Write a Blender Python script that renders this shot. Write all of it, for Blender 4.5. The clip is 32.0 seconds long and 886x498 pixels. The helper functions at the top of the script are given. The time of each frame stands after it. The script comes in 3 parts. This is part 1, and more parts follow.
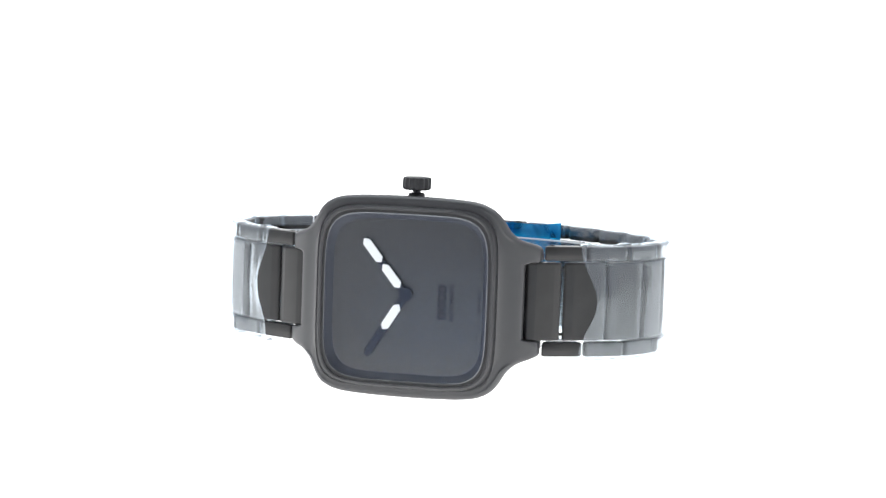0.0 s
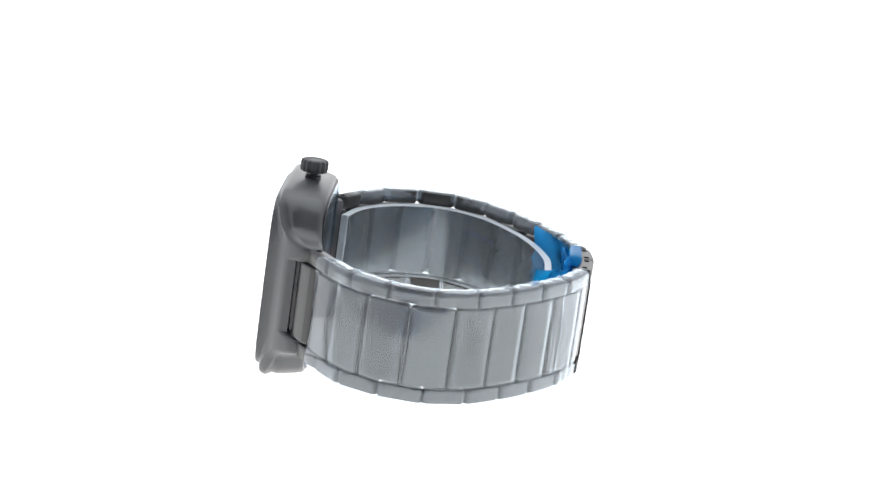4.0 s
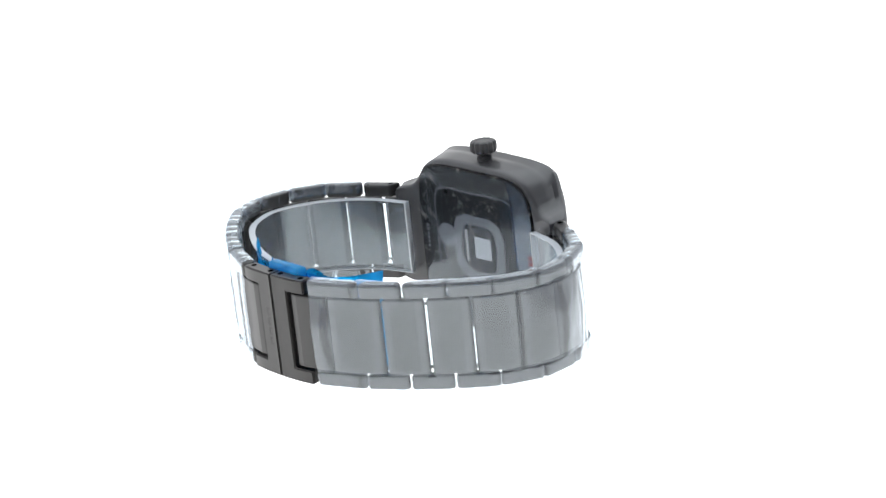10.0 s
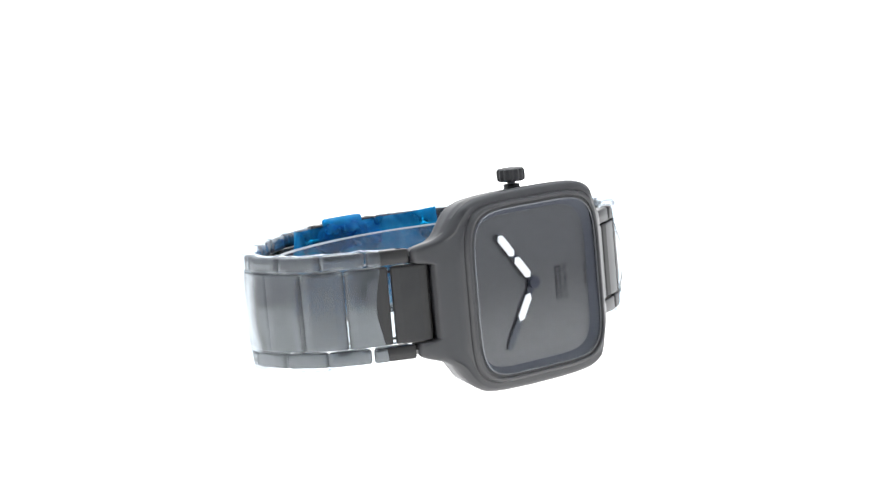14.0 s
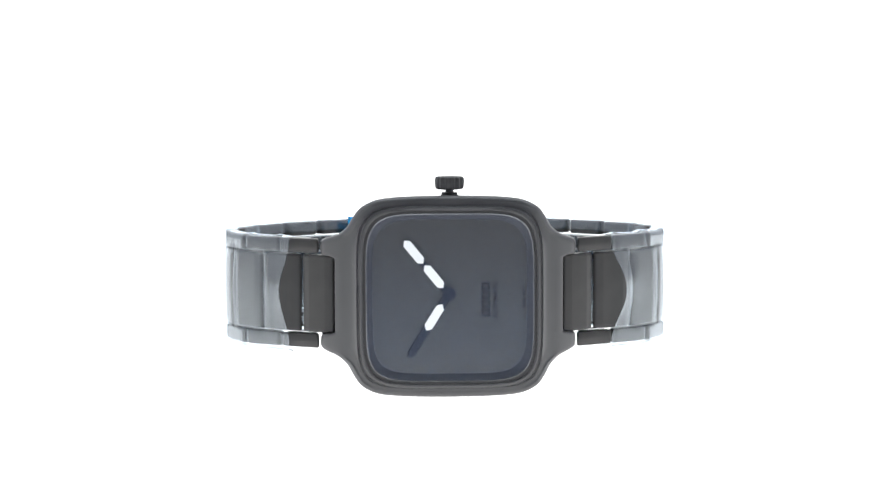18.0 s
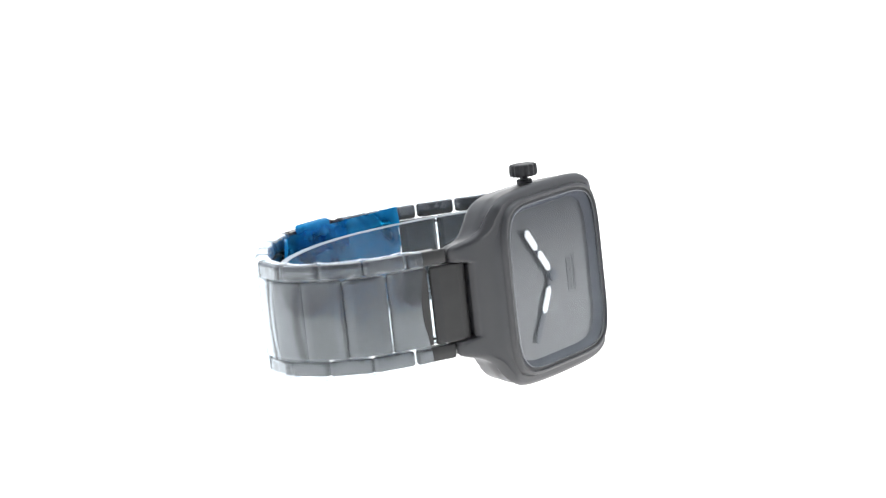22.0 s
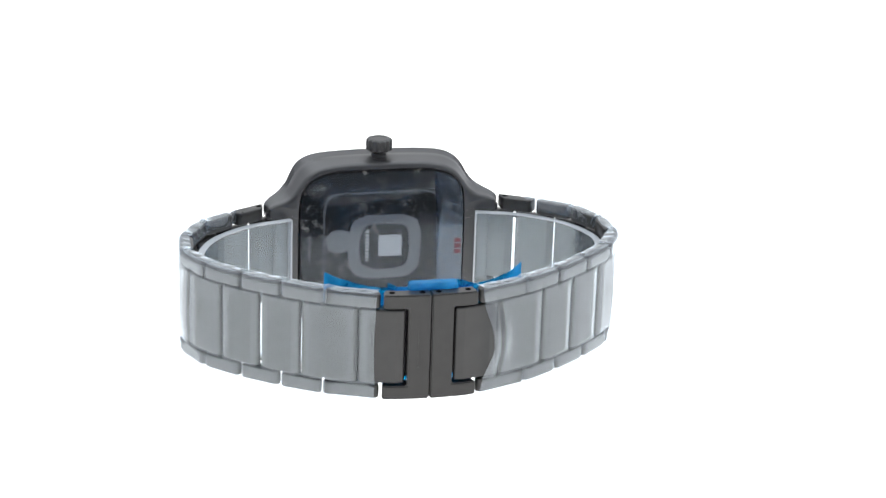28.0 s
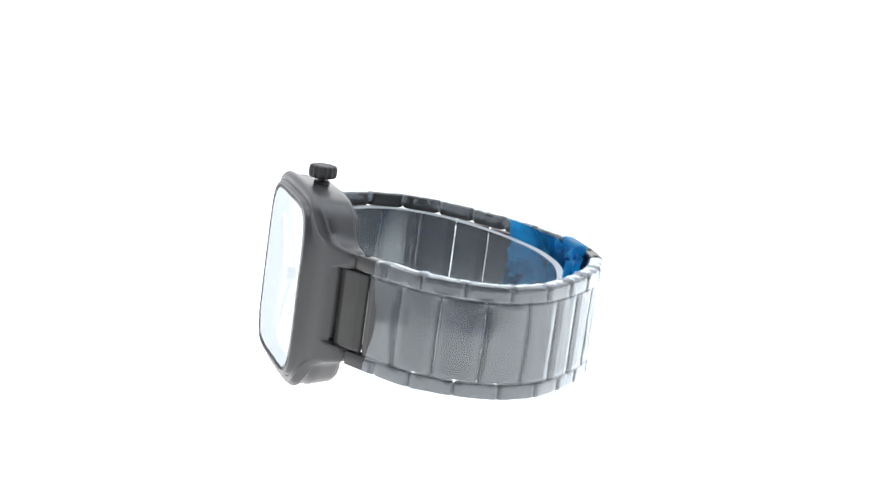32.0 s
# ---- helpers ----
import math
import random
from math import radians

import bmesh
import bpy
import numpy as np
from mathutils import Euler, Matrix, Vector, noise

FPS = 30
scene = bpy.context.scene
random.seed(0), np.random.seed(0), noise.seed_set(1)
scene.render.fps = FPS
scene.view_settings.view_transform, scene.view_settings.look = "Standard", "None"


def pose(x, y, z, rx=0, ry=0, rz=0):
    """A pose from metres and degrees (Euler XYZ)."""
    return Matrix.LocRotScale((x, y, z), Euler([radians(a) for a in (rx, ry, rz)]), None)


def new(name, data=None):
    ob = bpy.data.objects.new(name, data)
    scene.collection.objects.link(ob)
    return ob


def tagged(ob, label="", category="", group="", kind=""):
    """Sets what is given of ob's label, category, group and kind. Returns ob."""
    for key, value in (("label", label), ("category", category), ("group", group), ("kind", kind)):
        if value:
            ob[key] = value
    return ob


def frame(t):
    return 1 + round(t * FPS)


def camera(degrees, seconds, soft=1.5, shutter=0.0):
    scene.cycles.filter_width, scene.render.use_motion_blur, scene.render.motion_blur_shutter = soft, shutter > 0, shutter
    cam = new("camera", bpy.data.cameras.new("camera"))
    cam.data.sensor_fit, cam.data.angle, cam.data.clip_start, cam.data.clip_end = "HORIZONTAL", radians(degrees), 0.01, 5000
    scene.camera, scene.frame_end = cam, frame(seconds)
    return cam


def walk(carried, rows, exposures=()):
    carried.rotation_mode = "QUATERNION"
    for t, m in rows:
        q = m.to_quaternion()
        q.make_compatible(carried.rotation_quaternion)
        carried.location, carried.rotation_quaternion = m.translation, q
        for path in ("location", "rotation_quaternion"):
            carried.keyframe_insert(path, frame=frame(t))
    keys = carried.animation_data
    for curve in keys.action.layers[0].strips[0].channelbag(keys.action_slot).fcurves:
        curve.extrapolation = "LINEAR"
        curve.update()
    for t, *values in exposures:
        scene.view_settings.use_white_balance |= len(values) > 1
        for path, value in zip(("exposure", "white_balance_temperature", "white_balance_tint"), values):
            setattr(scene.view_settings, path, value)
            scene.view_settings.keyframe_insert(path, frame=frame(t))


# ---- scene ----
MM = 0.001
REST = 22.6                      # height of the turning centre above the table, mm
LEAN = -7.8                      # the watch leans back on its case edge and clasp, degrees
OFFSET = (4.45, 0.0, -6.55)       # watch centre off the turning axis, mm

# ---- camera: stands still, looks slightly down ----
cam = camera(20.68, 32.0, soft=1.5)
still = pose(0, -0.46760, 0.10838 + REST * MM, 90 - 13.05, 0, 0) @ pose(0, 0, 0, 0, -0.504, 0) @ pose(0, 0, 0, 0, 0, 0.02)
walk(cam, [(0.0, still), (32.0, still)])

# ---- light: a white light tent with a glowing table and back, open to a dim room ----
world = bpy.data.worlds.new("room")
scene.world = world
world.use_nodes = True
world.node_tree.nodes["Background"].inputs[0].default_value = (0.9, 0.95, 1.0, 1)
world.node_tree.nodes["Background"].inputs[1].default_value = 0.05
scene.view_settings.exposure = 0.0


# ---- materials ----
def nodes_of(name):
    m = bpy.data.materials.new(name)
    m.use_nodes = True
    t = m.node_tree
    b = t.nodes["Principled BSDF"]
    return m, t, b


def solid(name, col, rough, metal=0.0, grain=400.0, vary=0.12, bump=0.08, coat=0.0, spec=0.5, stain=40.0):
    """Base colour with variation at two scales, uneven roughness and fine relief."""
    m, t, b = nodes_of(name)
    tc = t.nodes.new("ShaderNodeTexCoord")
    fine, wide = t.nodes.new("ShaderNodeTexNoise"), t.nodes.new("ShaderNodeTexNoise")
    fine.inputs["Scale"].default_value, fine.inputs["Detail"].default_value = grain * 10, 3
    wide.inputs["Scale"].default_value, wide.inputs["Detail"].default_value = stain * 3, 4
    for n in (fine, wide):
        t.links.new(tc.outputs["Object"], n.inputs["Vector"])
    both = t.nodes.new("ShaderNodeMix")
    both.inputs["Factor"].default_value = 0.5
    t.links.new(fine.outputs["Fac"], both.inputs[2])
    t.links.new(wide.outputs["Fac"], both.inputs[3])
    ramp = t.nodes.new("ShaderNodeValToRGB")
    ramp.color_ramp.elements[0].position, ramp.color_ramp.elements[1].position = 0.3, 0.7
    ramp.color_ramp.elements[0].color = (*[c * (1 - vary) for c in col], 1)
    ramp.color_ramp.elements[1].color = (*[min(1, c * (1 + vary)) for c in col], 1)
    t.links.new(both.outputs[0], ramp.inputs[0])
    t.links.new(ramp.outputs[0], b.inputs["Base Color"])
    rr = t.nodes.new("ShaderNodeMapRange")
    rr.inputs["From Min"].default_value, rr.inputs["From Max"].default_value = 0.3, 0.7
    rr.inputs["To Min"].default_value, rr.inputs["To Max"].default_value = rough * 0.88, min(1, rough * 1.12)
    t.links.new(wide.outputs["Fac"], rr.inputs["Value"])
    t.links.new(rr.outputs[0], b.inputs["Roughness"])
    if bump:
        bp = t.nodes.new("ShaderNodeBump")
        bp.inputs["Strength"].default_value, bp.inputs["Distance"].default_value = bump, 0.00004
        t.links.new(fine.outputs["Fac"], bp.inputs["Height"])
        t.links.new(bp.outputs[0], b.inputs["Normal"])
    b.inputs["Metallic"].default_value = metal
    b.inputs["Coat Weight"].default_value = coat
    b.inputs["Coat Roughness"].default_value = 0.12
    b.inputs["Specular IOR Level"].default_value = spec
    return m


def film(name, tint, veil, rough, wrinkle, scale=(60, 60, 20), gain=1.2, cling_low=0.35, haze=0.0, top=1.0, joint_dim=1.0):
    """Thin clear foil: mostly see-through, with a soft uneven sheen from its wrinkles."""
    m, t, b = nodes_of(name)
    t.nodes.remove(b)
    out = t.nodes["Material Output"]
    clear, gloss, mix = t.nodes.new("ShaderNodeBsdfTransparent"), t.nodes.new("ShaderNodeBsdfGlossy"), t.nodes.new("ShaderNodeMixShader")
    clear.inputs[0].default_value = (*tint, 1)
    gloss.inputs["Roughness"].default_value = rough
    gloss.inputs[0].default_value = (0.86, 0.94, 1.0, 1)
    tc, mp = t.nodes.new("ShaderNodeTexCoord"), t.nodes.new("ShaderNodeMapping")
    mp.inputs["Scale"].default_value = scale
    n = t.nodes.new("ShaderNodeTexNoise")
    n.inputs["Scale"].default_value, n.inputs["Detail"].default_value, n.inputs["Distortion"].default_value = 6.0, 3, 0.8
    t.links.new(tc.outputs["Object"], mp.inputs[0])
    t.links.new(mp.outputs[0], n.inputs["Vector"])
    bp = t.nodes.new("ShaderNodeBump")
    bp.inputs["Strength"].default_value, bp.inputs["Distance"].default_value = wrinkle, 0.0006
    t.links.new(n.outputs["Fac"], bp.inputs["Height"])
    t.links.new(bp.outputs[0], gloss.inputs["Normal"])
    facing, steep, fr = t.nodes.new("ShaderNodeLayerWeight"), t.nodes.new("ShaderNodeMath"), t.nodes.new("ShaderNodeMath")
    facing.inputs["Blend"].default_value = 0.5
    steep.operation, steep.inputs[1].default_value = "POWER", 5.0
    fr.operation, fr.inputs[1].default_value, fr.inputs[2].default_value = "MULTIPLY_ADD", 0.96, 0.04
    t.links.new(bp.outputs[0], facing.inputs["Normal"])
    t.links.new(facing.outputs["Facing"], steep.inputs[0])
    t.links.new(steep.outputs[0], fr.inputs[0])
    up = t.nodes.new("ShaderNodeMath")
    up.operation, up.use_clamp = "MULTIPLY_ADD", True
    up.inputs[1].default_value, up.inputs[2].default_value = gain, veil
    t.links.new(fr.outputs[0], up.inputs[0])
    # fields on the links where the foil clings and shines less: u counts links, v runs across them
    uv, sep = t.nodes.new("ShaderNodeUVMap"), t.nodes.new("ShaderNodeSeparateXYZ")
    uv.uv_map = "foil"
    t.links.new(uv.outputs[0], sep.inputs[0])

    def calc(op, a, b=0.0):
        m = t.nodes.new("ShaderNodeMath")
        m.operation = op
        for k, v in ((0, a), (1, b)):
            if isinstance(v, float):
                m.inputs[k].default_value = v
            else:
                t.links.new(v, m.inputs[k])
        return m.outputs[0]

    def ramp(value, lo, hi, a, c):
        m = t.nodes.new("ShaderNodeMapRange")
        m.interpolation_type = "SMOOTHSTEP"
        t.links.new(value, m.inputs["Value"])
        for k, v in (("From Min", lo), ("From Max", hi), ("To Min", a), ("To Max", c)):
            if isinstance(v, float):
                m.inputs[k].default_value = v
            else:
                t.links.new(v, m.inputs[k])
        return m.outputs[0]

    def cloud(scale, detail):
        m = t.nodes.new("ShaderNodeTexNoise")
        m.inputs["Scale"].default_value, m.inputs["Detail"].default_value = scale, detail
        t.links.new(uv.outputs[0], m.inputs["Vector"])
        return m.outputs["Fac"]

    pick = t.nodes.new("ShaderNodeTexWhiteNoise")
    pick.noise_dimensions = "1D"
    t.links.new(calc("FLOOR", sep.outputs["X"]), pick.inputs["W"])
    u = calc("ABSOLUTE", calc("SUBTRACT", calc("MULTIPLY", calc("FRACT", sep.outputs["X"]), 2.0), 1.0))
    v = calc("ABSOLUTE", sep.outputs["Y"])
    field = calc("ADD", calc("POWER", calc("DIVIDE", u, 0.66), 5.0), calc("POWER", calc("DIVIDE", v, 0.94), 10.0))
    field = calc("ADD", field, calc("MULTIPLY", calc("SUBTRACT", cloud(1.1, 2.0), 0.5), 3.0))
    wide = ramp(field, 0.4, 1.0, ramp(pick.outputs["Value"], 0.2, 0.9, cling_low, 1.0), 1.0)
    spot = calc("ADD", calc("POWER", calc("DIVIDE", u, 0.55), 2.0), calc("POWER", calc("DIVIDE", v, 0.8), 4.0))
    spot = calc("ADD", spot, calc("MULTIPLY", calc("SUBTRACT", cloud(1.7, 1.0), 0.5), 4.0))
    small = ramp(spot, 0.05, 0.16, ramp(pick.outputs["Value"], 0.3, 0.45, 1.0, 0.3 + 0.7 * cling_low), 1.0)
    # joint darkening painted in as less sheen: between centre links, side links and rows
    mid = calc("LESS_THAN", v, 1.03)
    side = calc("SUBTRACT", 1.0, mid)
    joint = calc("ADD", calc("MULTIPLY", mid, ramp(u, 0.80, 0.95, 1.0, joint_dim)), calc("MULTIPLY", side, ramp(u, 0.03, 0.13, joint_dim, 1.0)))
    seam = ramp(calc("ABSOLUTE", calc("SUBTRACT", v, 1.03)), 0.012, 0.04, joint_dim, 1.0)
    cling = calc("MULTIPLY", calc("MULTIPLY", wide, small), calc("MULTIPLY", joint, seam))
    soft = t.nodes.new("ShaderNodeBsdfDiffuse")
    soft.inputs[0].default_value = (0.80, 0.85, 0.90, 1)
    milk = t.nodes.new("ShaderNodeMixShader")
    t.links.new(calc("MULTIPLY", cling, haze), milk.inputs[0])
    t.links.new(clear.outputs[0], milk.inputs[1])
    t.links.new(soft.outputs[0], milk.inputs[2])
    t.links.new(calc("MULTIPLY", calc("MINIMUM", up.outputs[0], top), cling), mix.inputs[0])
    t.links.new(milk.outputs[0], mix.inputs[1])
    t.links.new(gloss.outputs[0], mix.inputs[2])
    t.links.new(mix.outputs[0], out.inputs[0])
    return m


def speckled(name):
    """Black glass with fine pale bubbles under its foil."""
    m = solid(name, (0.010, 0.010, 0.011), 0.3, vary=0.3, spec=0.12, bump=0)
    t, b = m.node_tree, m.node_tree.nodes["Principled BSDF"]
    base = b.inputs["Base Color"].links[0].from_socket
    tc = t.nodes.new("ShaderNodeTexCoord")
    v, n = t.nodes.new("ShaderNodeTexNoise"), t.nodes.new("ShaderNodeTexNoise")
    v.inputs["Scale"].default_value, v.inputs["Detail"].default_value, v.inputs["Roughness"].default_value = 900, 4, 0.65
    n.inputs["Scale"].default_value, n.inputs["Detail"].default_value = 160, 4
    t.links.new(tc.outputs["Object"], v.inputs["Vector"])
    t.links.new(tc.outputs["Object"], n.inputs["Vector"])
    dot, patch, both, mix = t.nodes.new("ShaderNodeMapRange"), t.nodes.new("ShaderNodeMapRange"), t.nodes.new("ShaderNodeMath"), t.nodes.new("ShaderNodeMix")
    for r, lo, hi, a, c in ((dot, 0.53, 0.66, 0.0, 1.0), (patch, 0.40, 0.64, 0.12, 1.0)):
        for k, w in (("From Min", lo), ("From Max", hi), ("To Min", a), ("To Max", c)):
            r.inputs[k].default_value = w
    both.operation = "MULTIPLY"
    t.links.new(v.outputs["Fac"], dot.inputs["Value"])
    t.links.new(n.outputs["Fac"], patch.inputs["Value"])
    t.links.new(dot.outputs[0], both.inputs[0])
    t.links.new(patch.outputs[0], both.inputs[1])
    mix.data_type = "RGBA"
    t.links.new(both.outputs[0], mix.inputs["Factor"])
    t.links.new(base, mix.inputs[6])
    mix.inputs[7].default_value = (0.17, 0.165, 0.155, 1)
    t.links.new(mix.outputs[2], b.inputs["Base Color"])
    return m


def foil_blue(name, flat=0.8, creased=0.32):
    """Blue foil: clear where it lies flat, milky and light where it is crumpled."""
    m = solid(name, (0.06, 0.40, 0.74), 0.18, grain=30, vary=0.45, stain=60, bump=0.3)
    t, b = m.node_tree, m.node_tree.nodes["Principled BSDF"]
    out = t.nodes["Material Output"]
    thru, clear, m1, m2 = t.nodes.new("ShaderNodeBsdfTranslucent"), t.nodes.new("ShaderNodeBsdfTransparent"), t.nodes.new("ShaderNodeMixShader"), t.nodes.new("ShaderNodeMixShader")
    thru.inputs[0].default_value, clear.inputs[0].default_value = (0.10, 0.52, 0.90, 1), (0.06, 0.58, 0.80, 1)
    m1.inputs[0].default_value = 0.55
    tc, n, r = t.nodes.new("ShaderNodeTexCoord"), t.nodes.new("ShaderNodeTexNoise"), t.nodes.new("ShaderNodeMapRange")
    n.inputs["Scale"].default_value, n.inputs["Detail"].default_value, n.inputs["Distortion"].default_value = 110.0, 2.0, 0.6
    for k, v in (("From Min", 0.42), ("From Max", 0.58), ("To Min", flat), ("To Max", creased)):
        r.inputs[k].default_value = v
    t.links.new(tc.outputs["Object"], n.inputs["Vector"])
    t.links.new(n.outputs["Fac"], r.inputs["Value"])
    t.links.new(r.outputs[0], m2.inputs[0])
    t.links.new(b.outputs[0], m1.inputs[1])
    t.links.new(thru.outputs[0], m1.inputs[2])
    t.links.new(m1.outputs[0], m2.inputs[1])
    t.links.new(clear.outputs[0], m2.inputs[2])
    t.links.new(m2.outputs[0], out.inputs[0])
    return m


def glowing(name, col, power, base=0.8):
    m, t, b = nodes_of(name)
    b.inputs["Base Color"].default_value = (base, base, base, 1)
    b.inputs["Roughness"].default_value = 0.7
    b.inputs["Emission Color"].default_value = (*col, 1)
    b.inputs["Emission Strength"].default_value = power
    return m


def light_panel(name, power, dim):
    """Backlit acrylic, even in the middle; side, front and top fades painted into emission."""
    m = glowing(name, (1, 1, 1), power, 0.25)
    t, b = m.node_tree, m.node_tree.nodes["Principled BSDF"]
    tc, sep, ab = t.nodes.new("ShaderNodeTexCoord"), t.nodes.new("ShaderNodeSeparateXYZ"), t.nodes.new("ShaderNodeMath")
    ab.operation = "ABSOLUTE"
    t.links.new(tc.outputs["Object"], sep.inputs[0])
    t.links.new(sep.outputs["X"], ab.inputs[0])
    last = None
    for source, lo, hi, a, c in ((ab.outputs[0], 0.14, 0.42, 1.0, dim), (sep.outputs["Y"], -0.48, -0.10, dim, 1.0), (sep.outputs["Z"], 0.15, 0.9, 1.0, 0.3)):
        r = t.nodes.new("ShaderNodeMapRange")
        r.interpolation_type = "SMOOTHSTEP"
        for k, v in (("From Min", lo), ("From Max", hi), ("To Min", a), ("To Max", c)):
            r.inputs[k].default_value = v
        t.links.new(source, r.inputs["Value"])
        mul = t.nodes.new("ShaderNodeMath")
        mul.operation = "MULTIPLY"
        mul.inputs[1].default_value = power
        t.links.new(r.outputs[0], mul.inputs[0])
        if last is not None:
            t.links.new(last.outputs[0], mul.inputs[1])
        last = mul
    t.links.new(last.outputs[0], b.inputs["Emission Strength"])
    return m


def glow_strip(name):
    """Added bluish glow, fading upwards, for the gradient mirrored in the dial."""
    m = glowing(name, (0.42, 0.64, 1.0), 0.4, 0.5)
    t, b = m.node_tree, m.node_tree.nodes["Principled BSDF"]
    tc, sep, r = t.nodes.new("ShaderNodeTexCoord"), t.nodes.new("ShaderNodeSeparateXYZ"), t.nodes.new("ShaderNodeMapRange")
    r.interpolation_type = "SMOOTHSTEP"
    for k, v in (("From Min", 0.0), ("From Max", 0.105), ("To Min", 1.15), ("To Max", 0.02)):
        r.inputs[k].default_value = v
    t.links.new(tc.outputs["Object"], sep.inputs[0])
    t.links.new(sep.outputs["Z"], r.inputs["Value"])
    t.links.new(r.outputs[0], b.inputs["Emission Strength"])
    return m


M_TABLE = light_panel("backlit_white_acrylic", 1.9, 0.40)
M_GLOW_STRIP = glow_strip("front_glow_blue")
M_SIDE = glowing("tent_fabric", (0.90, 0.93, 1.0), 0.75, 0.3)
M_TOP = glowing("overhead_fill", (0.90, 0.95, 1), 2.2, 0.5)
M_ROOM = solid("dim_room_wall", (0.20, 0.22, 0.25), 0.8, grain=3, stain=1, bump=0)
M_BASE = solid("dark_band_bar", (0.04, 0.04, 0.042), 0.6, grain=3, stain=1, bump=0)
M_CASE = solid("matte_grey_ceramic", (0.050, 0.050, 0.052), 0.34, grain=30, vary=0.05, bump=0)
M_LINK = solid("brushed_grey_ceramic", (0.029, 0.028, 0.027), 0.30, grain=40, vary=0.12, bump=0, spec=0.42)
M_CLASP = solid("dark_coated_steel", (0.026, 0.025, 0.024), 0.32, metal=0.3, grain=60, vary=0.15, bump=0)
M_GROOVE = solid("dark_groove_grey", (0.028, 0.028, 0.029), 0.5, vary=0.05, bump=0)
M_CROWN = solid("black_crown_coating", (0.022, 0.022, 0.023), 0.45, vary=0.15)
M_DIAL = solid("matte_grey_dial", (0.039, 0.038, 0.040), 0.6, grain=8, stain=15, vary=0.04, bump=0, spec=0.3, coat=1.0)
M_REHAUT = solid("blue_grey_inner_ring", (0.034, 0.038, 0.054), 0.5, grain=20, vary=0.05, bump=0)
M_HAND = solid("dark_blue_grey_hand", (0.014, 0.017, 0.030), 0.6, vary=0.1, spec=0.15, bump=0, coat=0.7)
M_LUME = solid("white_luminous_paint", (0.92, 0.93, 0.93), 0.55, vary=0.02)
M_INK = solid("dark_print", (0.009, 0.009, 0.011), 0.7, vary=0.05, spec=0.1, bump=0, coat=0.6)
M_EDGE = solid("pale_edge_highlight", (0.32, 0.325, 0.34), 0.25, metal=0.5, vary=0.03, bump=0)
M_BLACK = solid("hole_shade_black", (0.003, 0.003, 0.003), 0.9, bump=0, spec=0.0)
M_BACK = speckled("black_case_back")
M_GREY = solid("grey_back_print", (0.10, 0.105, 0.115), 0.5, vary=0.15)
M_PALE = solid("pale_back_print", (0.33, 0.34, 0.35), 0.5, vary=0.1)
M_RED = solid("red_back_print", (0.13, 0.025, 0.035), 0.5, vary=0.1)
M_PURPLE = solid("purple_marker_ink", (0.02, 0.018, 0.08), 0.5, vary=0.2)
M_LINE = solid("faint_back_line", (0.055, 0.058, 0.064), 0.5, vary=0.4)
M_BLUE = foil_blue("blue_protective_foil")
M_PAD = foil_blue("folded_blue_foil", 0.5, 0.2)
M_FILM = film("clear_wrapping_foil", (0.93, 0.945, 0.96), 0.032, 0.17, 0.06, gain=1.6, cling_low=0.80, haze=0.045, top=0.78, joint_dim=0.55)
M_BACKFILM = film("clear_back_foil", (0.9, 0.93, 0.97), 0.0, 0.11, 0.03, scale=(30, 30, 30), gain=0.75, cling_low=1.0)
M_LOOSE = film("lifted_back_foil", (0.75, 0.80, 0.88), 0.02, 0.12, 0.05, gain=0.8, cling_low=1.0, haze=0.02)
M_GLASS = film("crystal_glass", (0.97, 0.98, 0.99), -0.035, 0.11, 0.0, gain=1.3, cling_low=1.0)
M_LIT_RIM = solid("lit_plastic_edge", (0.50, 0.53, 0.56), 0.4, vary=0.05)
M_COLLAR = film("clear_plastic", (0.92, 0.95, 0.97), 0.03, 0.16, 0.7, scale=(45, 45, 1.5), gain=0.7, cling_low=1.0, haze=0.035)


# ---- mesh helpers ----
def part(name, bm, material, parent, label="", smooth=True):
    """Links a bmesh as one mesh object under a thing or part."""
    me = bpy.data.meshes.new(name)
    bm.normal_update()
    bm.to_mesh(me)
    bm.free()
    return place(name, me, material, parent, label, smooth)


def place(name, me, material, parent, label="", smooth=True):
    if smooth:
        me.shade_smooth()
        me.set_sharp_from_angle(angle=radians(38))
    if material is not None and not me.materials:
        me.materials.append(material)
    ob = new(name, me)
    ob.parent = parent
    if label:
        tagged(ob, label)
    return ob


def block(lx, ly, lz, bevel=0.3, segments=2, centre=(0, 0, 0), cuts=0):
    """A rounded block, sizes in mm."""
    bm = bmesh.new()
    bmesh.ops.create_cube(bm, size=1.0)
    bmesh.ops.scale(bm, vec=(lx, ly, lz), verts=bm.verts)
    if bevel:
        bmesh.ops.bevel(bm, geom=bm.edges[:], offset=bevel, segments=segments, profile=0.6, affect="EDGES")
    bmesh.ops.translate(bm, vec=centre, verts=bm.verts)
    bmesh.ops.scale(bm, vec=(MM, MM, MM), verts=bm.verts)
    return bm


def join(*bms):
    out = bmesh.new()
    for b in bms:
        me = bpy.data.meshes.new("tmp")
        b.to_mesh(me)
        b.free()
        out.from_mesh(me)
        bpy.data.meshes.remove(me)
    return out


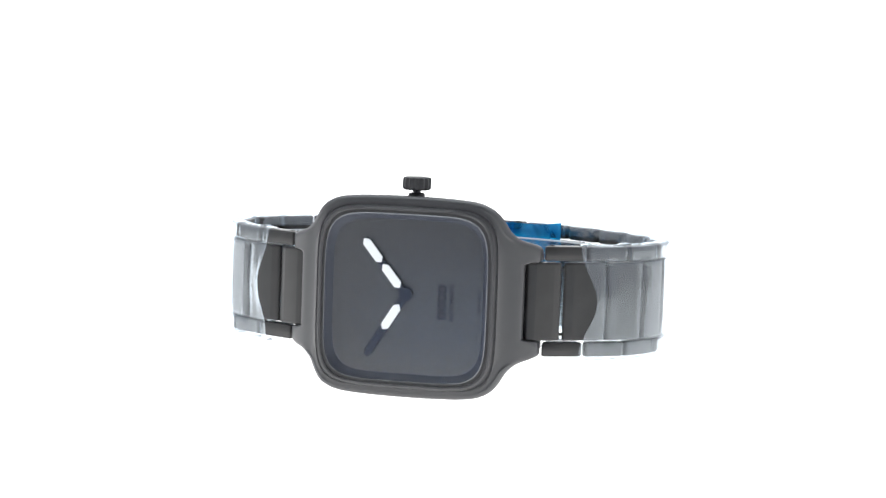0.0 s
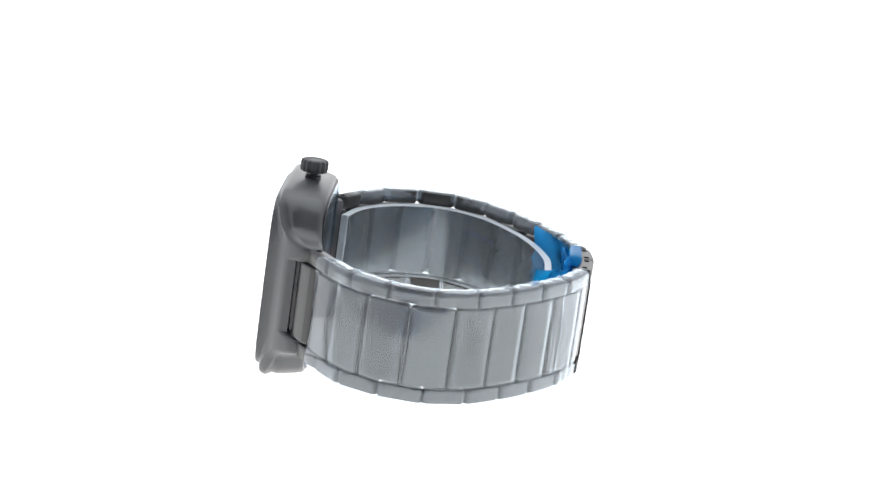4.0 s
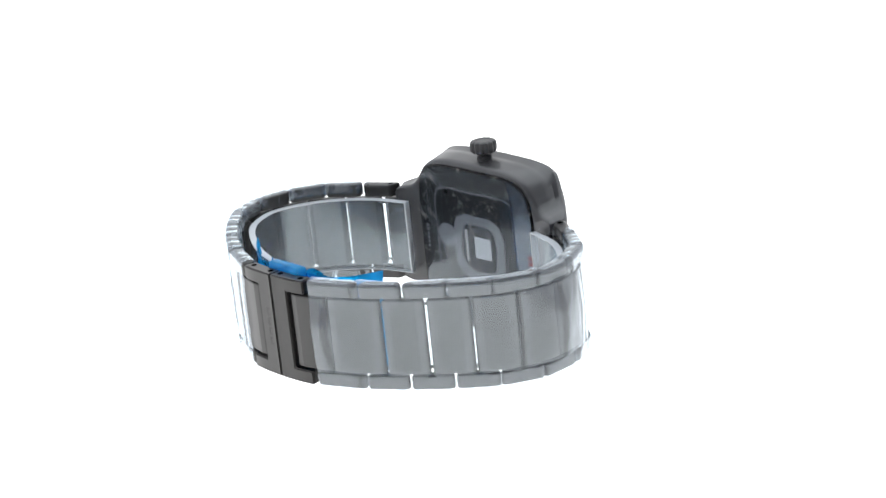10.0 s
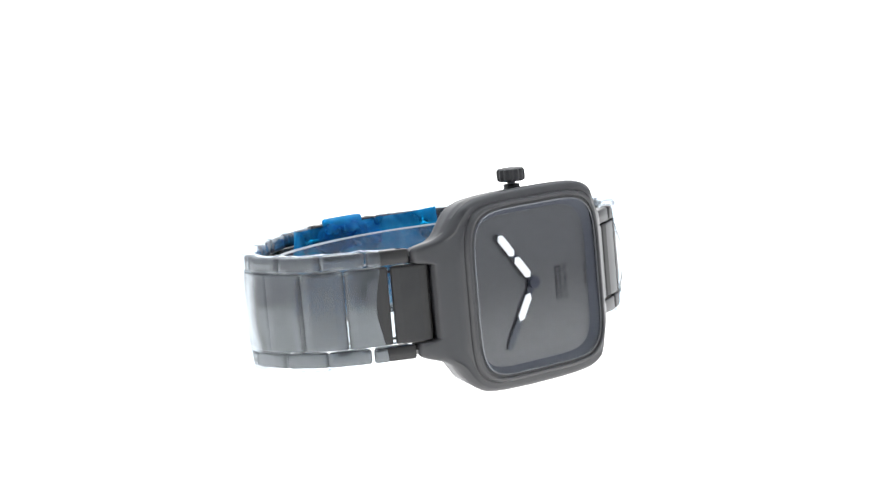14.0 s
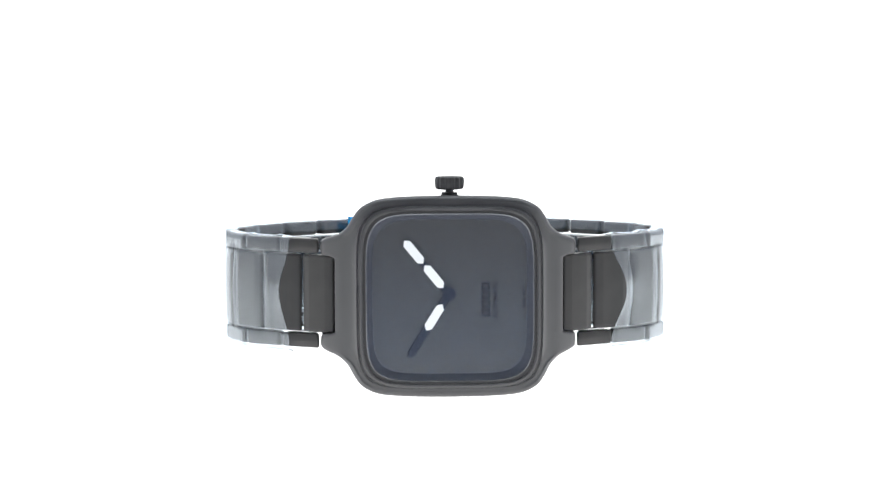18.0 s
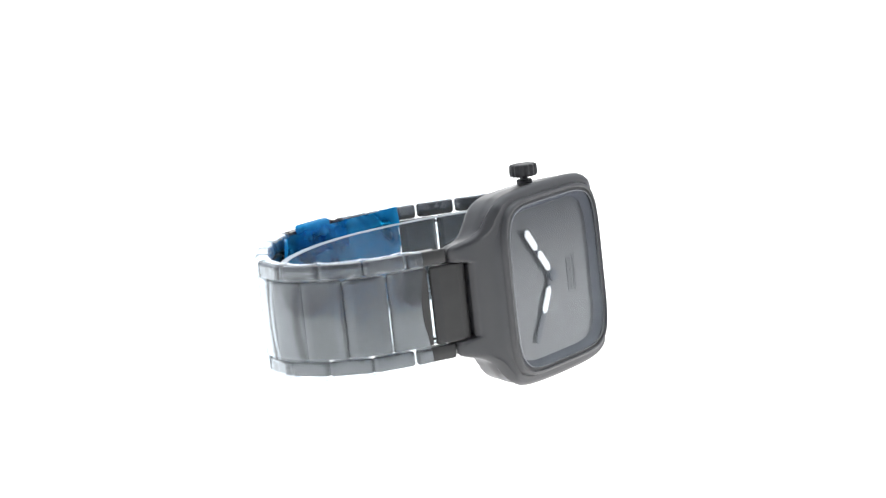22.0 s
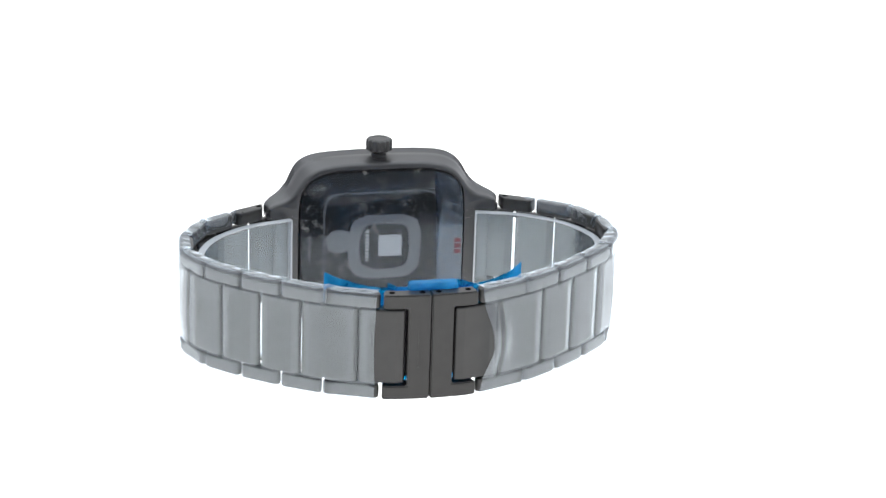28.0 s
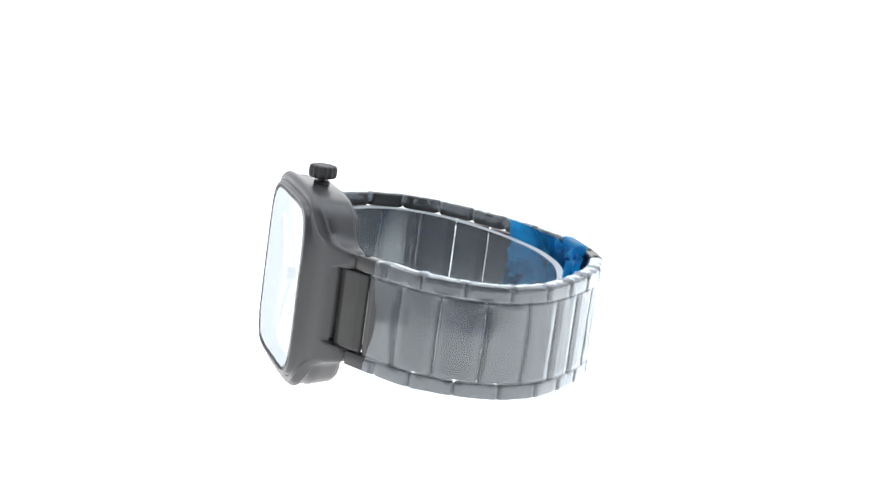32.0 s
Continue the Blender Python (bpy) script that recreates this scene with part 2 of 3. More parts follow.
def rings(loops, close_first=False, close_last=False):
    """A skin through closed loops of equal length; points in mm."""
    bm = bmesh.new()
    vs = [[bm.verts.new((p[0] * MM, p[1] * MM, p[2] * MM)) for p in loop] for loop in loops]
    n = len(vs[0])
    for a, b in zip(vs, vs[1:]):
        for k in range(n):
            bm.faces.new((a[k], a[(k + 1) % n], b[(k + 1) % n], b[k]))
    if close_first:
        bm.faces.new(vs[0])
    if close_last:
        bm.faces.new(list(reversed(vs[-1])))
    bmesh.ops.recalc_face_normals(bm, faces=bm.faces)
    return bm


def spread_angles():
    """Angles for all outlines of the case: even, and close together at the notches between the lugs."""
    a = [360 * k / 200 + 0.9 for k in range(200)]
    for c in (0, 180):
        for d in [17.7, 18.05, 18.15] + [18.5 + 0.45 * k for k in range(30)]:
            a += [(c + d) % 360, (c - d) % 360]
    return [radians(v) for v in sorted(a)]


ANGLES = spread_angles()


def squircle(half_x, half_z, power=5.5):
    """Points (x, z) of a rounded square, one for each angle."""
    pts = []
    for a in ANGLES:
        c, s = math.cos(a), math.sin(a)
        r = (abs(c / half_x) ** power + abs(s / half_z) ** power) ** (-1 / power)
        pts.append((r * c, r * s))
    return pts


def disc_lathe(profile, n=48, flute=0.0, flutes=0):
    """A turned body about z from (radius, height) pairs in mm; flutes wave its rim."""
    loops = []
    for r, hgt in profile:
        loop = []
        for k in range(n):
            a = 2 * math.pi * k / n
            rr = r * (1 + (flute * math.cos(flutes * a) if flutes else 0))
            loop.append((rr * math.cos(a), rr * math.sin(a), hgt))
        loops.append(loop)
    return rings(loops, True, True)


class Band:
    """A smooth line in plan (mm), read by the length along it."""

    def __init__(self, pts):
        p = [Vector(q) for q in pts]
        p = [2 * p[0] - p[1]] + p + [2 * p[-1] - p[-2]]
        line = []
        for i in range(1, len(p) - 2):
            for k in range(24):
                u = k / 24
                a, b, c, d = p[i - 1], p[i], p[i + 1], p[i + 2]
                line.append(0.5 * (2 * b + (c - a) * u + (2 * a - 5 * b + 4 * c - d) * u * u + (3 * b - a - 3 * c + d) * u**3))
        line.append(p[-2])
        self.line, self.s = line, [0.0]
        for a, b in zip(line, line[1:]):
            self.s.append(self.s[-1] + (b - a).length)
        self.length = self.s[-1]

    def at(self, s):
        x = np.interp(s, self.s, [q.x for q in self.line])
        y = np.interp(s, self.s, [q.y for q in self.line])
        return Vector((float(x), float(y)))

    def out(self, s, side):
        t = (self.at(s + 0.8) - self.at(s - 0.8)).normalized()
        return Vector((-t.y, t.x)) * side

    def near(self, q):
        q = Vector(q)
        return min(zip(self.s, self.line), key=lambda e: (e[1] - q).length)[0]


def between(band, side, s0, s1, thick, z, gap=0.21):
    """Pose of a link whose outer face spans s0..s1 of the band."""
    a, b = band.at(s0 + gap), band.at(s1 - gap)
    t = (b - a).normalized()
    n = Vector((-t.y, t.x)) * side
    c = (a + b) / 2 - n * thick / 2
    m = Matrix(((t.x, -n.x, 0, c.x * MM), (t.y, -n.y, 0, c.y * MM), (0, 0, 1, z * MM), (0, 0, 0, 1)))
    if m.determinant() < 0:
        m = m @ Matrix.Diagonal((-1, 1, 1, 1))
    return m, (b - a).length


# ---- the light tent ----
def sheet(name, verts, faces, mat, label):
    me = bpy.data.meshes.new(name)
    me.from_pydata(verts, [], faces)
    me.materials.append(mat)
    return tagged(new(name, me), label, kind="structure")


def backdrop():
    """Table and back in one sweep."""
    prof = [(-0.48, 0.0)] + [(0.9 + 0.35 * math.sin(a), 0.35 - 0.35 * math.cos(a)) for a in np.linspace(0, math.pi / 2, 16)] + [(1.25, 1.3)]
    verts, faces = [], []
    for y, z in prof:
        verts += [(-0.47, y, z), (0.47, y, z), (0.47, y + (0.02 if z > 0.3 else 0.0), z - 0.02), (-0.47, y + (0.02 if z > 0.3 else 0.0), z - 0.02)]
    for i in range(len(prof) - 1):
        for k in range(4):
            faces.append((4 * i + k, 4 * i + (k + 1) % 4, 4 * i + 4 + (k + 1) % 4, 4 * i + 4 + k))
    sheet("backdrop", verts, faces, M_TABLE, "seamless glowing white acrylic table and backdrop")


def slab(name, lo, hi, mat, label):
    bm = bmesh.new()
    bmesh.ops.create_cube(bm, size=1.0)
    size, mid = [b - a for a, b in zip(lo, hi)], [(a + b) / 2 for a, b in zip(lo, hi)]
    bmesh.ops.scale(bm, vec=size, verts=bm.verts)
    bmesh.ops.translate(bm, vec=mid, verts=bm.verts)
    ob = part(name, bm, mat, None, smooth=False)
    return tagged(ob, label, kind="structure")


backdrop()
slab("wall_west", (-1.04, -1.9, -0.014), (-1.01, 1.3, 1.34), M_SIDE, "white tent fabric side wall")
slab("wall_east", (1.01, -1.9, -0.014), (1.04, 1.3, 1.34), M_SIDE, "white tent fabric side wall")
# added unseen bars that mirror in the dial as a dark band
slab("band_bar_west", (-1.04, -1.9, -0.06), (-1.01, 1.3, -0.014), M_BASE, "added dark bar under the side wall, for the dial's reflected band")
slab("band_bar_east", (1.01, -1.9, -0.06), (1.04, 1.3, -0.014), M_BASE, "added dark bar under the side wall, for the dial's reflected band")
slab("wall_north", (-1.01, 1.28, -0.04), (1.01, 1.30, 1.34), M_SIDE, "white tent fabric rear wall")
# added overhead fill, out of view, to brighten the face and hands
slab("ceiling", (-1.01, -0.3, 1.31), (1.01, 1.28, 1.34), M_TOP, "added unseen overhead fill panel")
slab("wall_south", (-1.01, -1.9, -0.04), (1.01, -1.87, 1.34), M_ROOM, "dim grey wall behind the camera")
# added out of view: a glowing strip that only tints the dial's reflection
slab("front_glow_strip", (-0.7, -1.22, -0.02), (0.7, -1.20, 0.26), M_GLOW_STRIP, "added unseen bluish glow strip, reflected in the dial")
slab("floor", (-1.01, -1.87, -0.06), (1.01, 1.28, -0.025), M_ROOM, "dim grey room floor under the table")
slab("ceiling_room", (-1.01, -1.87, 1.31), (1.01, -0.305, 1.34), M_ROOM, "dim grey room ceiling")

# ---- the watch: x from twelve to six, y from face to clasp, z towards the crown ----
watch = tagged(new("wrist_watch"), "square dark grey ceramic watch with foil-wrapped bracelet, standing on edge", "watch")
THICK = 2.7


def case_outline(back):
    """Silhouette of the case in x, z: square body flaring towards the lugs; slimmer at the back."""
    front = [(21.5, 0.0), (21.5, 5.0), (21.5, 7.006), (24.15, 7.92), (24.25, 8.8), (24.22, 9.65), (24.0, 10.2), (23.3, 10.65), (22.4, 11.0), (21.3, 11.4), (20.2, 12.05), (19.0, 13.25), (17.9, 15.2), (16.4, 16.95), (13.7, 18.25), (10.0, 18.75), (5.0, 18.95), (0.0, 19.0)]
    rear = [(22.4, 0.0), (22.4, 5.0), (22.4, 7.30), (23.6, 7.737), (23.65, 8.7), (23.55, 9.5), (23.3, 9.95), (22.6, 10.3), (22.0, 10.5), (20.8, 10.75), (19.6, 11.15), (18.2, 12.2), (17.0, 13.9), (15.4, 15.8), (12.9, 17.2), (9.5, 17.9), (5.0, 18.15), (0.0, 18.2)]
    quarter = [(a[0] * (1 - back) + b[0] * back, a[1] * (1 - back) + b[1] * back) for a, b in zip(front, rear)]
    head, tail = quarter[:3], quarter[3:]
    line = [tail[0]] + tail + [(-tail[-2][0], tail[-2][1])]
    curve = []
    for k in range(1, len(line) - 2):
        a, b, c, d = (Vector(q) for q in line[k - 1:k + 3])
        for u in (0.0, 0.25, 0.5, 0.75):
            curve.append(tuple(0.5 * (2 * b + (c - a) * u + (2 * a - 5 * b + 4 * c - d) * u * u + (3 * b - a - 3 * c + d) * u**3)))
    quarter = head + curve + [tail[-1]]
    poly = quarter + [(-x, z) for x, z in reversed(quarter)][1:]
    poly = poly + [(x, -z) for x, z in reversed(poly)][1:-1]
    b = [Vector(q) for q in poly]
    pts = []
    for a in ANGLES:
        d = Vector((math.cos(a), math.sin(a)))
        best = 0
        for p, q in zip(b, b[1:] + b[:1]):
            e = q - p
            den = d.x * e.y - d.y * e.x
            if abs(den) < 1e-9:
                continue
            r = (p.x * e.y - p.y * e.x) / den
            u = (p.x * d.y - p.y * d.x) / den
            if r > 0 and -1e-6 <= u <= 1 + 1e-6:
                best = max(best, r)
        pts.append((d.x * best, d.y * best))
    return pts


def shrunk(pts, by):
    """The outline moved inwards by a distance."""
    out, n = [], len(pts)
    for k in range(n):
        p, q, r = Vector(pts[k]), Vector(pts[(k + 1) % n]), Vector(pts[k - 1])
        t = (q - p).normalized() + (p - r).normalized()
        nrm = Vector((t.y, -t.x)).normalized()
        out.append(tuple(p - nrm * by))
    return out


def front_y(x, edge=0.0):
    """Depth of the case's front skin: level round the glass, falling away to the lugs."""
    u = max(0.0, (abs(x) - 16.0) / 9.0)
    return -27.6 + 7.1 * u**1.36 + edge


def back_y(x):
    u = max(0.0, (abs(x) - 16.5) / 8.5)
    return -18.7 + 1.5 * min(1.0, u)


def dip(x, z):
    """A shallow valley round the raised rim of the glass."""
    d = (abs(x) ** 5.5 + abs(z) ** 5.5) ** (1 / 5.5) - 17.5
    return 0.3 * math.exp(-(((d - 1.5) / 1.2) ** 2))


def rim_line(by, back=0):
    """The outline moved inwards, less so towards the lug ends."""
    out = []
    for p, q in zip(shrunk(case_outline(back), by), shrunk(case_outline(back), by * 0.4)):
        w = max(0.0, min(1.0, (abs(p[0]) - 18.0) / 4.5))
        out.append((p[0] * (1 - w) + q[0] * w, p[1] * (1 - w) + q[1] * w))
    return out


def build_case():
    inner = squircle(16.25, 16.25)
    loops = [[(x, -27.0, z) for x, z in inner], [(x, -28.35, z) for x, z in inner]]
    for half, y in ((16.4, -28.5), (16.65, -28.52), (16.9, -28.35), (17.02, -27.95), (17.1, -27.62), (17.22, -27.42), (17.36, -27.42), (17.45, -27.55)):
        loops.append([(x, y, z) for x, z in squircle(half, half)])
    lip, rim = squircle(17.5, 17.5), rim_line(0.85)
    shoulder = []
    for p in rim:
        r = Vector(p).length
        shoulder.append(tuple(Vector(p) * (min(r - 1.0, 20.2 * r / max(0.1, abs(p[0]))) / r)))
    for a, b, steps in ((lip, shoulder, (0.15, 0.4, 0.7, 1.0)), (shoulder, rim, (0.4, 0.75))):
        for w in steps:
            o1 = [(p[0] * (1 - w) + q[0] * w, p[1] * (1 - w) + q[1] * w) for p, q in zip(a, b)]
            loops.append([(x, front_y(x, dip(x, z)), z) for x, z in o1])
    # the rim rolls over softly, but breaks off sharply at the end of the bracelet
    crisp = [0.25 if abs(math.sin(a)) < math.sin(radians(18.1)) else 1.0 for a in ANGLES]
    for by, dy in ((0.85, 0.1), (0.4, 0.35), (0.1, 0.8), (0.0, 1.4)):
        far, near = rim_line(by), shrunk(case_outline(0), by * 0.25)
        loops.append([(q[0], front_y(q[0], dy * c), q[1]) if c < 1 else (p[0], front_y(p[0], dy), p[1]) for p, q, c in zip(far, near, crisp)])
    hollow = {0.2: (21.5, -22.5), 0.4: (20.6, -22.3), 0.6: (20.6, -19.5), 0.8: (22.4, -19.3)}
    for v in (0.2, 0.4, 0.6, 0.8):
        full = case_outline(v)
        pts = [q if abs(p[0]) < 19.5 and v == 0.2 else p for p, q in zip(full, shrunk(full, 0.35))]
        loop = [(x, (front_y(x) + 1.4) * (1 - v) + (back_y(x) - 1.4) * v, z) for x, z in pts]
        x1, y1 = hollow[v]
        loops.append([(math.copysign(x1, p[0]), y1, p[2] * x1 / abs(p[0])) if c < 1 else p for p, c in zip(loop, crisp)])
    for by, dy in ((0.0, 1.4), (0.12, 0.8), (0.45, 0.3), (1.0, 0.03)):
        loops.append([(x, back_y(x) - dy, z) for x, z in rim_line(by, 1)])
    loops.append([(x, -18.7, z) for x, z in squircle(17.3, 17.05)])
    loops.append([(x, -19.4, z) for x, z in squircle(17.1, 16.9)])
    return part("case", rings(loops), M_CASE, watch, "matte dark grey ceramic case with flared lugs")


def lug_block(sx, sz):
    """The square inner flank of a lug beside the end of the bracelet."""
    loops = []
    for x, by in ((20.4, 0.0), (22.0, 0.0), (23.2, 0.0), (23.8, 0.05), (24.05, 0.25)):
        y0, y1, z0, z1 = front_y(x) + 0.12 + by, back_y(x) - 0.35 - by, 7.42 + by, 8.9
        e = 0.22
        loops.append([(x * sx, y, z * sz) for y, z in ((y0, z0 + e), (y0 + 0.06, z0 + 0.06), (y0 + e, z0), (y1 - e, z0), (y1, z0 + e), (y1, z1), (y0, z1))])
    return part("lug_flank", rings(loops, True, True), M_CASE, watch)


def plate(pts, y0, y1, edge=0.15):
    """A flat plate of an x, z outline between two depths, its front edge eased."""
    loops = [[(x, y1, z) for x, z in pts], [(x, y0 + edge, z) for x, z in pts], [(x, y0, z) for x, z in shrunk(pts, edge)]]
    return rings(loops, True, True)


case = build_case()
for sx in (1, -1):
    for sz in (1, -1):
        lug_block(sx, sz)


dial = part("dial", plate(squircle(15.6, 15.6), -26.6, -26.1, 0.02), M_DIAL, watch, "plain matte grey dial")
part("inner_ring", rings([[(x, -27.72, z) for x, z in squircle(15.85, 15.85)], [(x, -26.62, z) for x, z in squircle(14.5, 14.5)], [(x, -26.62, z) for x, z in squircle(15.85, 15.85)]]), M_REHAUT, watch, "blue-grey sloped inner ring")
# ring on the groove's floor, darker than the case
part("groove_ring", rings([[(x, y, z) for x, z in squircle(h, h)] for h, y in ((15.72, -28.0), (15.76, -28.18), (16.2, -28.18), (16.3, -28.0))]), M_GROOVE, watch, "dark recessed ring in the groove round the crystal")
crystal = part("crystal", rings([[(x, y, z) for x, z in squircle(h, h)] for h, y in ((15.72, -27.9), (15.72, -28.3), (15.6, -28.45))], False, True), M_GLASS, watch, "flat clear crystal")
crystal.visible_shadow = False
# the highlight along the crystal's chamfer is put in as a pale ring
part("edge_highlight", rings([[(x, y, z) for x, z in squircle(h, h)] for h, y in ((15.60, -28.40), (15.60, -28.49), (15.64, -28.51), (15.69, -28.46))]), M_EDGE, watch, "thin pale ring painted in for the highlight round the crystal")


def hand(name, angle, length, inserts, label, y, wide):
    """A dark baton from the pivot with white inserts, pointed at their ends."""
    root = part(name, join(block(length + 0.6, 0.18, wide, 0.08, 1, (length / 2 - 0.9, 0, 0)), block(0.9, 0.16, wide * 0.6, 0.07, 1, (length - 0.45, 0, 0))), M_HAND, dial, label)
    root.matrix_local = Matrix.Translation((-0.22 * MM, y * MM, 0.5 * MM)) @ Matrix.Rotation(-radians(angle), 4, "Y")
    for a, b in inserts:
        w, tip = 0.80, 0.75
        pts = [(a, 0), (a + tip, w), (b - tip, w), (b, 0), (b - tip, -w), (a + tip, -w)]
        part("white_insert", rings([[(x, -0.20, z) for x, z in pts], [(x, 0.05, z) for x, z in pts]], True, True), M_LUME, root, smooth=False)
    return root


hand("minute_hand", 129.2, 13.2, [(1.6, 7.1), (7.5, 13.1)], "dark baton hand with two white inserts", -27.3, 1.2)
hand("hour_hand", 238.0, 14.0, [(2.2, 8.0)], "dark baton hand with one white insert", -27.0, 1.5)
part("hand_hub", rings([[(-0.15 + 1.25 * math.cos(a), y, 0.6 + 1.25 * math.sin(a)) for a in np.linspace(0, 2 * math.pi, 32, endpoint=False)] for y in (-27.5, -26.6)], True, True), M_HAND, dial)


def lettering(text, size, parent, m, name="lettering"):
    cu = bpy.data.curves.new(name, "FONT")
    cu.body, cu.size, cu.extrude, cu.offset = text, size * MM, 0.00002, 0.02 * size * MM
    cu.align_x, cu.align_y = "CENTER", "CENTER"
    ob = bpy.data.objects.new("tmp", cu)
    scene.collection.objects.link(ob)
    bpy.context.view_layer.update()
    me = bpy.data.meshes.new_from_object(ob.evaluated_get(bpy.context.evaluated_depsgraph_get()))
    bpy.data.objects.remove(ob)
    me.materials.clear()
    out = place(name, me, M_INK, parent, smooth=False)
    out.matrix_local = m
    return out


def face_text(x, z, y=-26.63):
    """Pose of writing on the dial that runs towards the crown."""
    return Matrix.Translation((x * MM, y * MM, z * MM)) @ Matrix.Rotation(radians(90), 4, "X") @ Matrix.Rotation(radians(90), 4, "Z")


lettering("AUTOMATIC", 1.22, dial, face_text(8.6, -0.55), "dial_lettering")
lettering("SWISS   MADE", 0.62, dial, face_text(13.9, -0.1), "dial_lettering")
def open_frame(x, y, z, wide, high, line, deep):
    """A small rectangular frame of thin bars, standing for one sign of a maker's mark."""
    bars = [block(wide, deep, line, 0, 1, (x, y, z + e * (high - line) / 2)) for e in (-1, 1)]
    bars += [block(line, deep, high - 2 * line, 0, 1, (x + e * (wide - line) / 2, y, z)) for e in (-1, 1)]
    return join(*bars)


for k in range(4):
    part("maker_mark", open_frame(6.75, -26.62, -3.1 + 1.68 * k, 1.6, 1.4, 0.36, 0.06), M_INK, dial, smooth=False)

# crown
crown = part("crown", disc_lathe([(2.25, 20.15), (2.55, 20.4), (2.62, 20.9), (2.62, 22.0), (2.5, 22.45), (2.2, 22.6), (1.5, 22.62), (1.45, 22.56)], 112, 0.055, 14), M_CROWN, watch, "black fluted crown")
crown.location = (0.15 * MM, -22.8 * MM, -0.25 * MM)
part("crown_stem", disc_lathe([(0.8, 18.0), (0.8, 20.3)], 24), M_CASE, crown)
part("crown_collar", disc_lathe([(1.55, 18.5), (1.55, 19.45), (1.4, 19.6)], 32), M_CROWN, crown)

# case back with its prints and foil
back = part("case_back", rings([[(x, y, z) for x, z in squircle(h, h - 0.2)] for h, y in ((17.05, -18.95), (17.05, -18.6), (16.85, -18.42))], True, True), M_BACK, watch, "black glossy case back under foil")


def frame_ring(a, b, c, d, power, y=-18.40, wavy=0.0):
    """A thin ring between two rounded squares with slightly ragged edges."""
    def ragged(half_x, half_z, seed):
        out = []
        for x, z in squircle(half_x, half_z, power):
            r = 1 + wavy * noise.noise(Vector((x * 0.45, z * 0.45, seed))) / max(half_x, half_z) * 2
            out.append((x * r, z * r))
        return out
    outer, inner = ragged(a, b, 3.0), ragged(c, d, 7.0)
    return rings([[(x, y, z) for x, z in outer], [(x, y, z) for x, z in inner], [(x, y - 0.04, z) for x, z in inner]])


part("inner_line", frame_ring(12.15, 12.4, 11.75, 12.0, 9, wavy=0.12), M_LINE, back)
patch = part("grey_patch", frame_ring(7.5, 6.95, 5.2, 4.9, 3.6, wavy=0.13), M_GREY, back, "grey adhesive patch")
patch.location = (-0.6 * MM, 0, 0.4 * MM)
part("patch_lobe", plate([(x * (1 + 0.05 * math.sin(3 * z)) + 8.9, z + 1.9) for x, z in squircle(2.7, 2.5, 2.3)], -18.41, -18.39, 0.01), M_GREY, back)
part("pale_label", block(4.85, 0.06, 4.6, 0.02, 1, (-1.73, -18.40, 0.6)), M_PALE, back, "plain pale square label")
for k in range(9):
    part("serial_mark", block(0.8, 0.05, 0.5, 0, 1, (3.05, -18.40, 3.75 - 0.78 * k)), M_PALE, back, smooth=False)
for k in range(3):
    part("red_mark", block(1.3, 0.05, 0.85, 0, 1, (-15.9, -18.27, 1.1 - 1.2 * k)), M_RED, back, smooth=False)
for k in range(6):
    part("back_mark", block(0.6, 0.05, 0.5, 0, 1, (15.0, -18.40, 3.0 - 0.9 * k)), M_GREY, back, smooth=False)
bf = part("back_foil", rings([[(x, y, z) for x, z in squircle(h, h - 0.2)] for h, y in ((16.75, -18.41), (16.65, -18.34))], False, True), M_BACKFILM, watch, "clear protective foil on the case back")
bf.visible_shadow = False
loose = part("loose_foil", plate([(max(-16.95, min(-12.0 + 0.1 * max(0.0, z - 11.5) ** 1.6, x)), z) for x, z in squircle(16.95, 16.4)], -18.31, -18.28, 0.0), M_LOOSE, watch, "blue-grey lifted strip of foil on the case back")
loose.visible_shadow = False

# ---- bracelet ----
HALF = [(0, 33.7), (9.3, 32.8), (19.6, 28.8), (26.9, 24.2), (33.7, 18.9), (40.3, 12.3), (43.7, 4.5), (43.0, -3.5), (39.4, -10.8), (32.6, -15.8), (24.9, -20.0), (21.95, -22.2)]


def aside(y):
    """The closed bracelet hangs a little off centre towards the clasp."""
    return 0.75 * max(0.0, min(1.0, (y + 16.0) / 44.0))


RIGHT = Band([(x + aside(y), y) for x, y in HALF])
LEFT = Band([(-x + aside(y), y) for x, y in HALF])
LINKS = {}


def link_mesh(kind, length):
    key = (kind, round(length, 1))
    if key not in LINKS:
        high = 14.7 if kind == "centre_link" else 2.75
        bm = centre_block(key[1], high) if kind == "centre_link" else link_block(key[1], high, 1.0)
        me = bpy.data.meshes.new(kind)
        bm.to_mesh(me)
        bm.free()
        LINKS[key] = me
    return LINKS[key]


SHOULDER = ((0.0, 1.0), (0.05, 0.72), (0.17, 0.5), (0.36, 0.36), (0.6, 0.28), (1.62, 0.03), (1.7, 0.01), (1.8, 0.0))


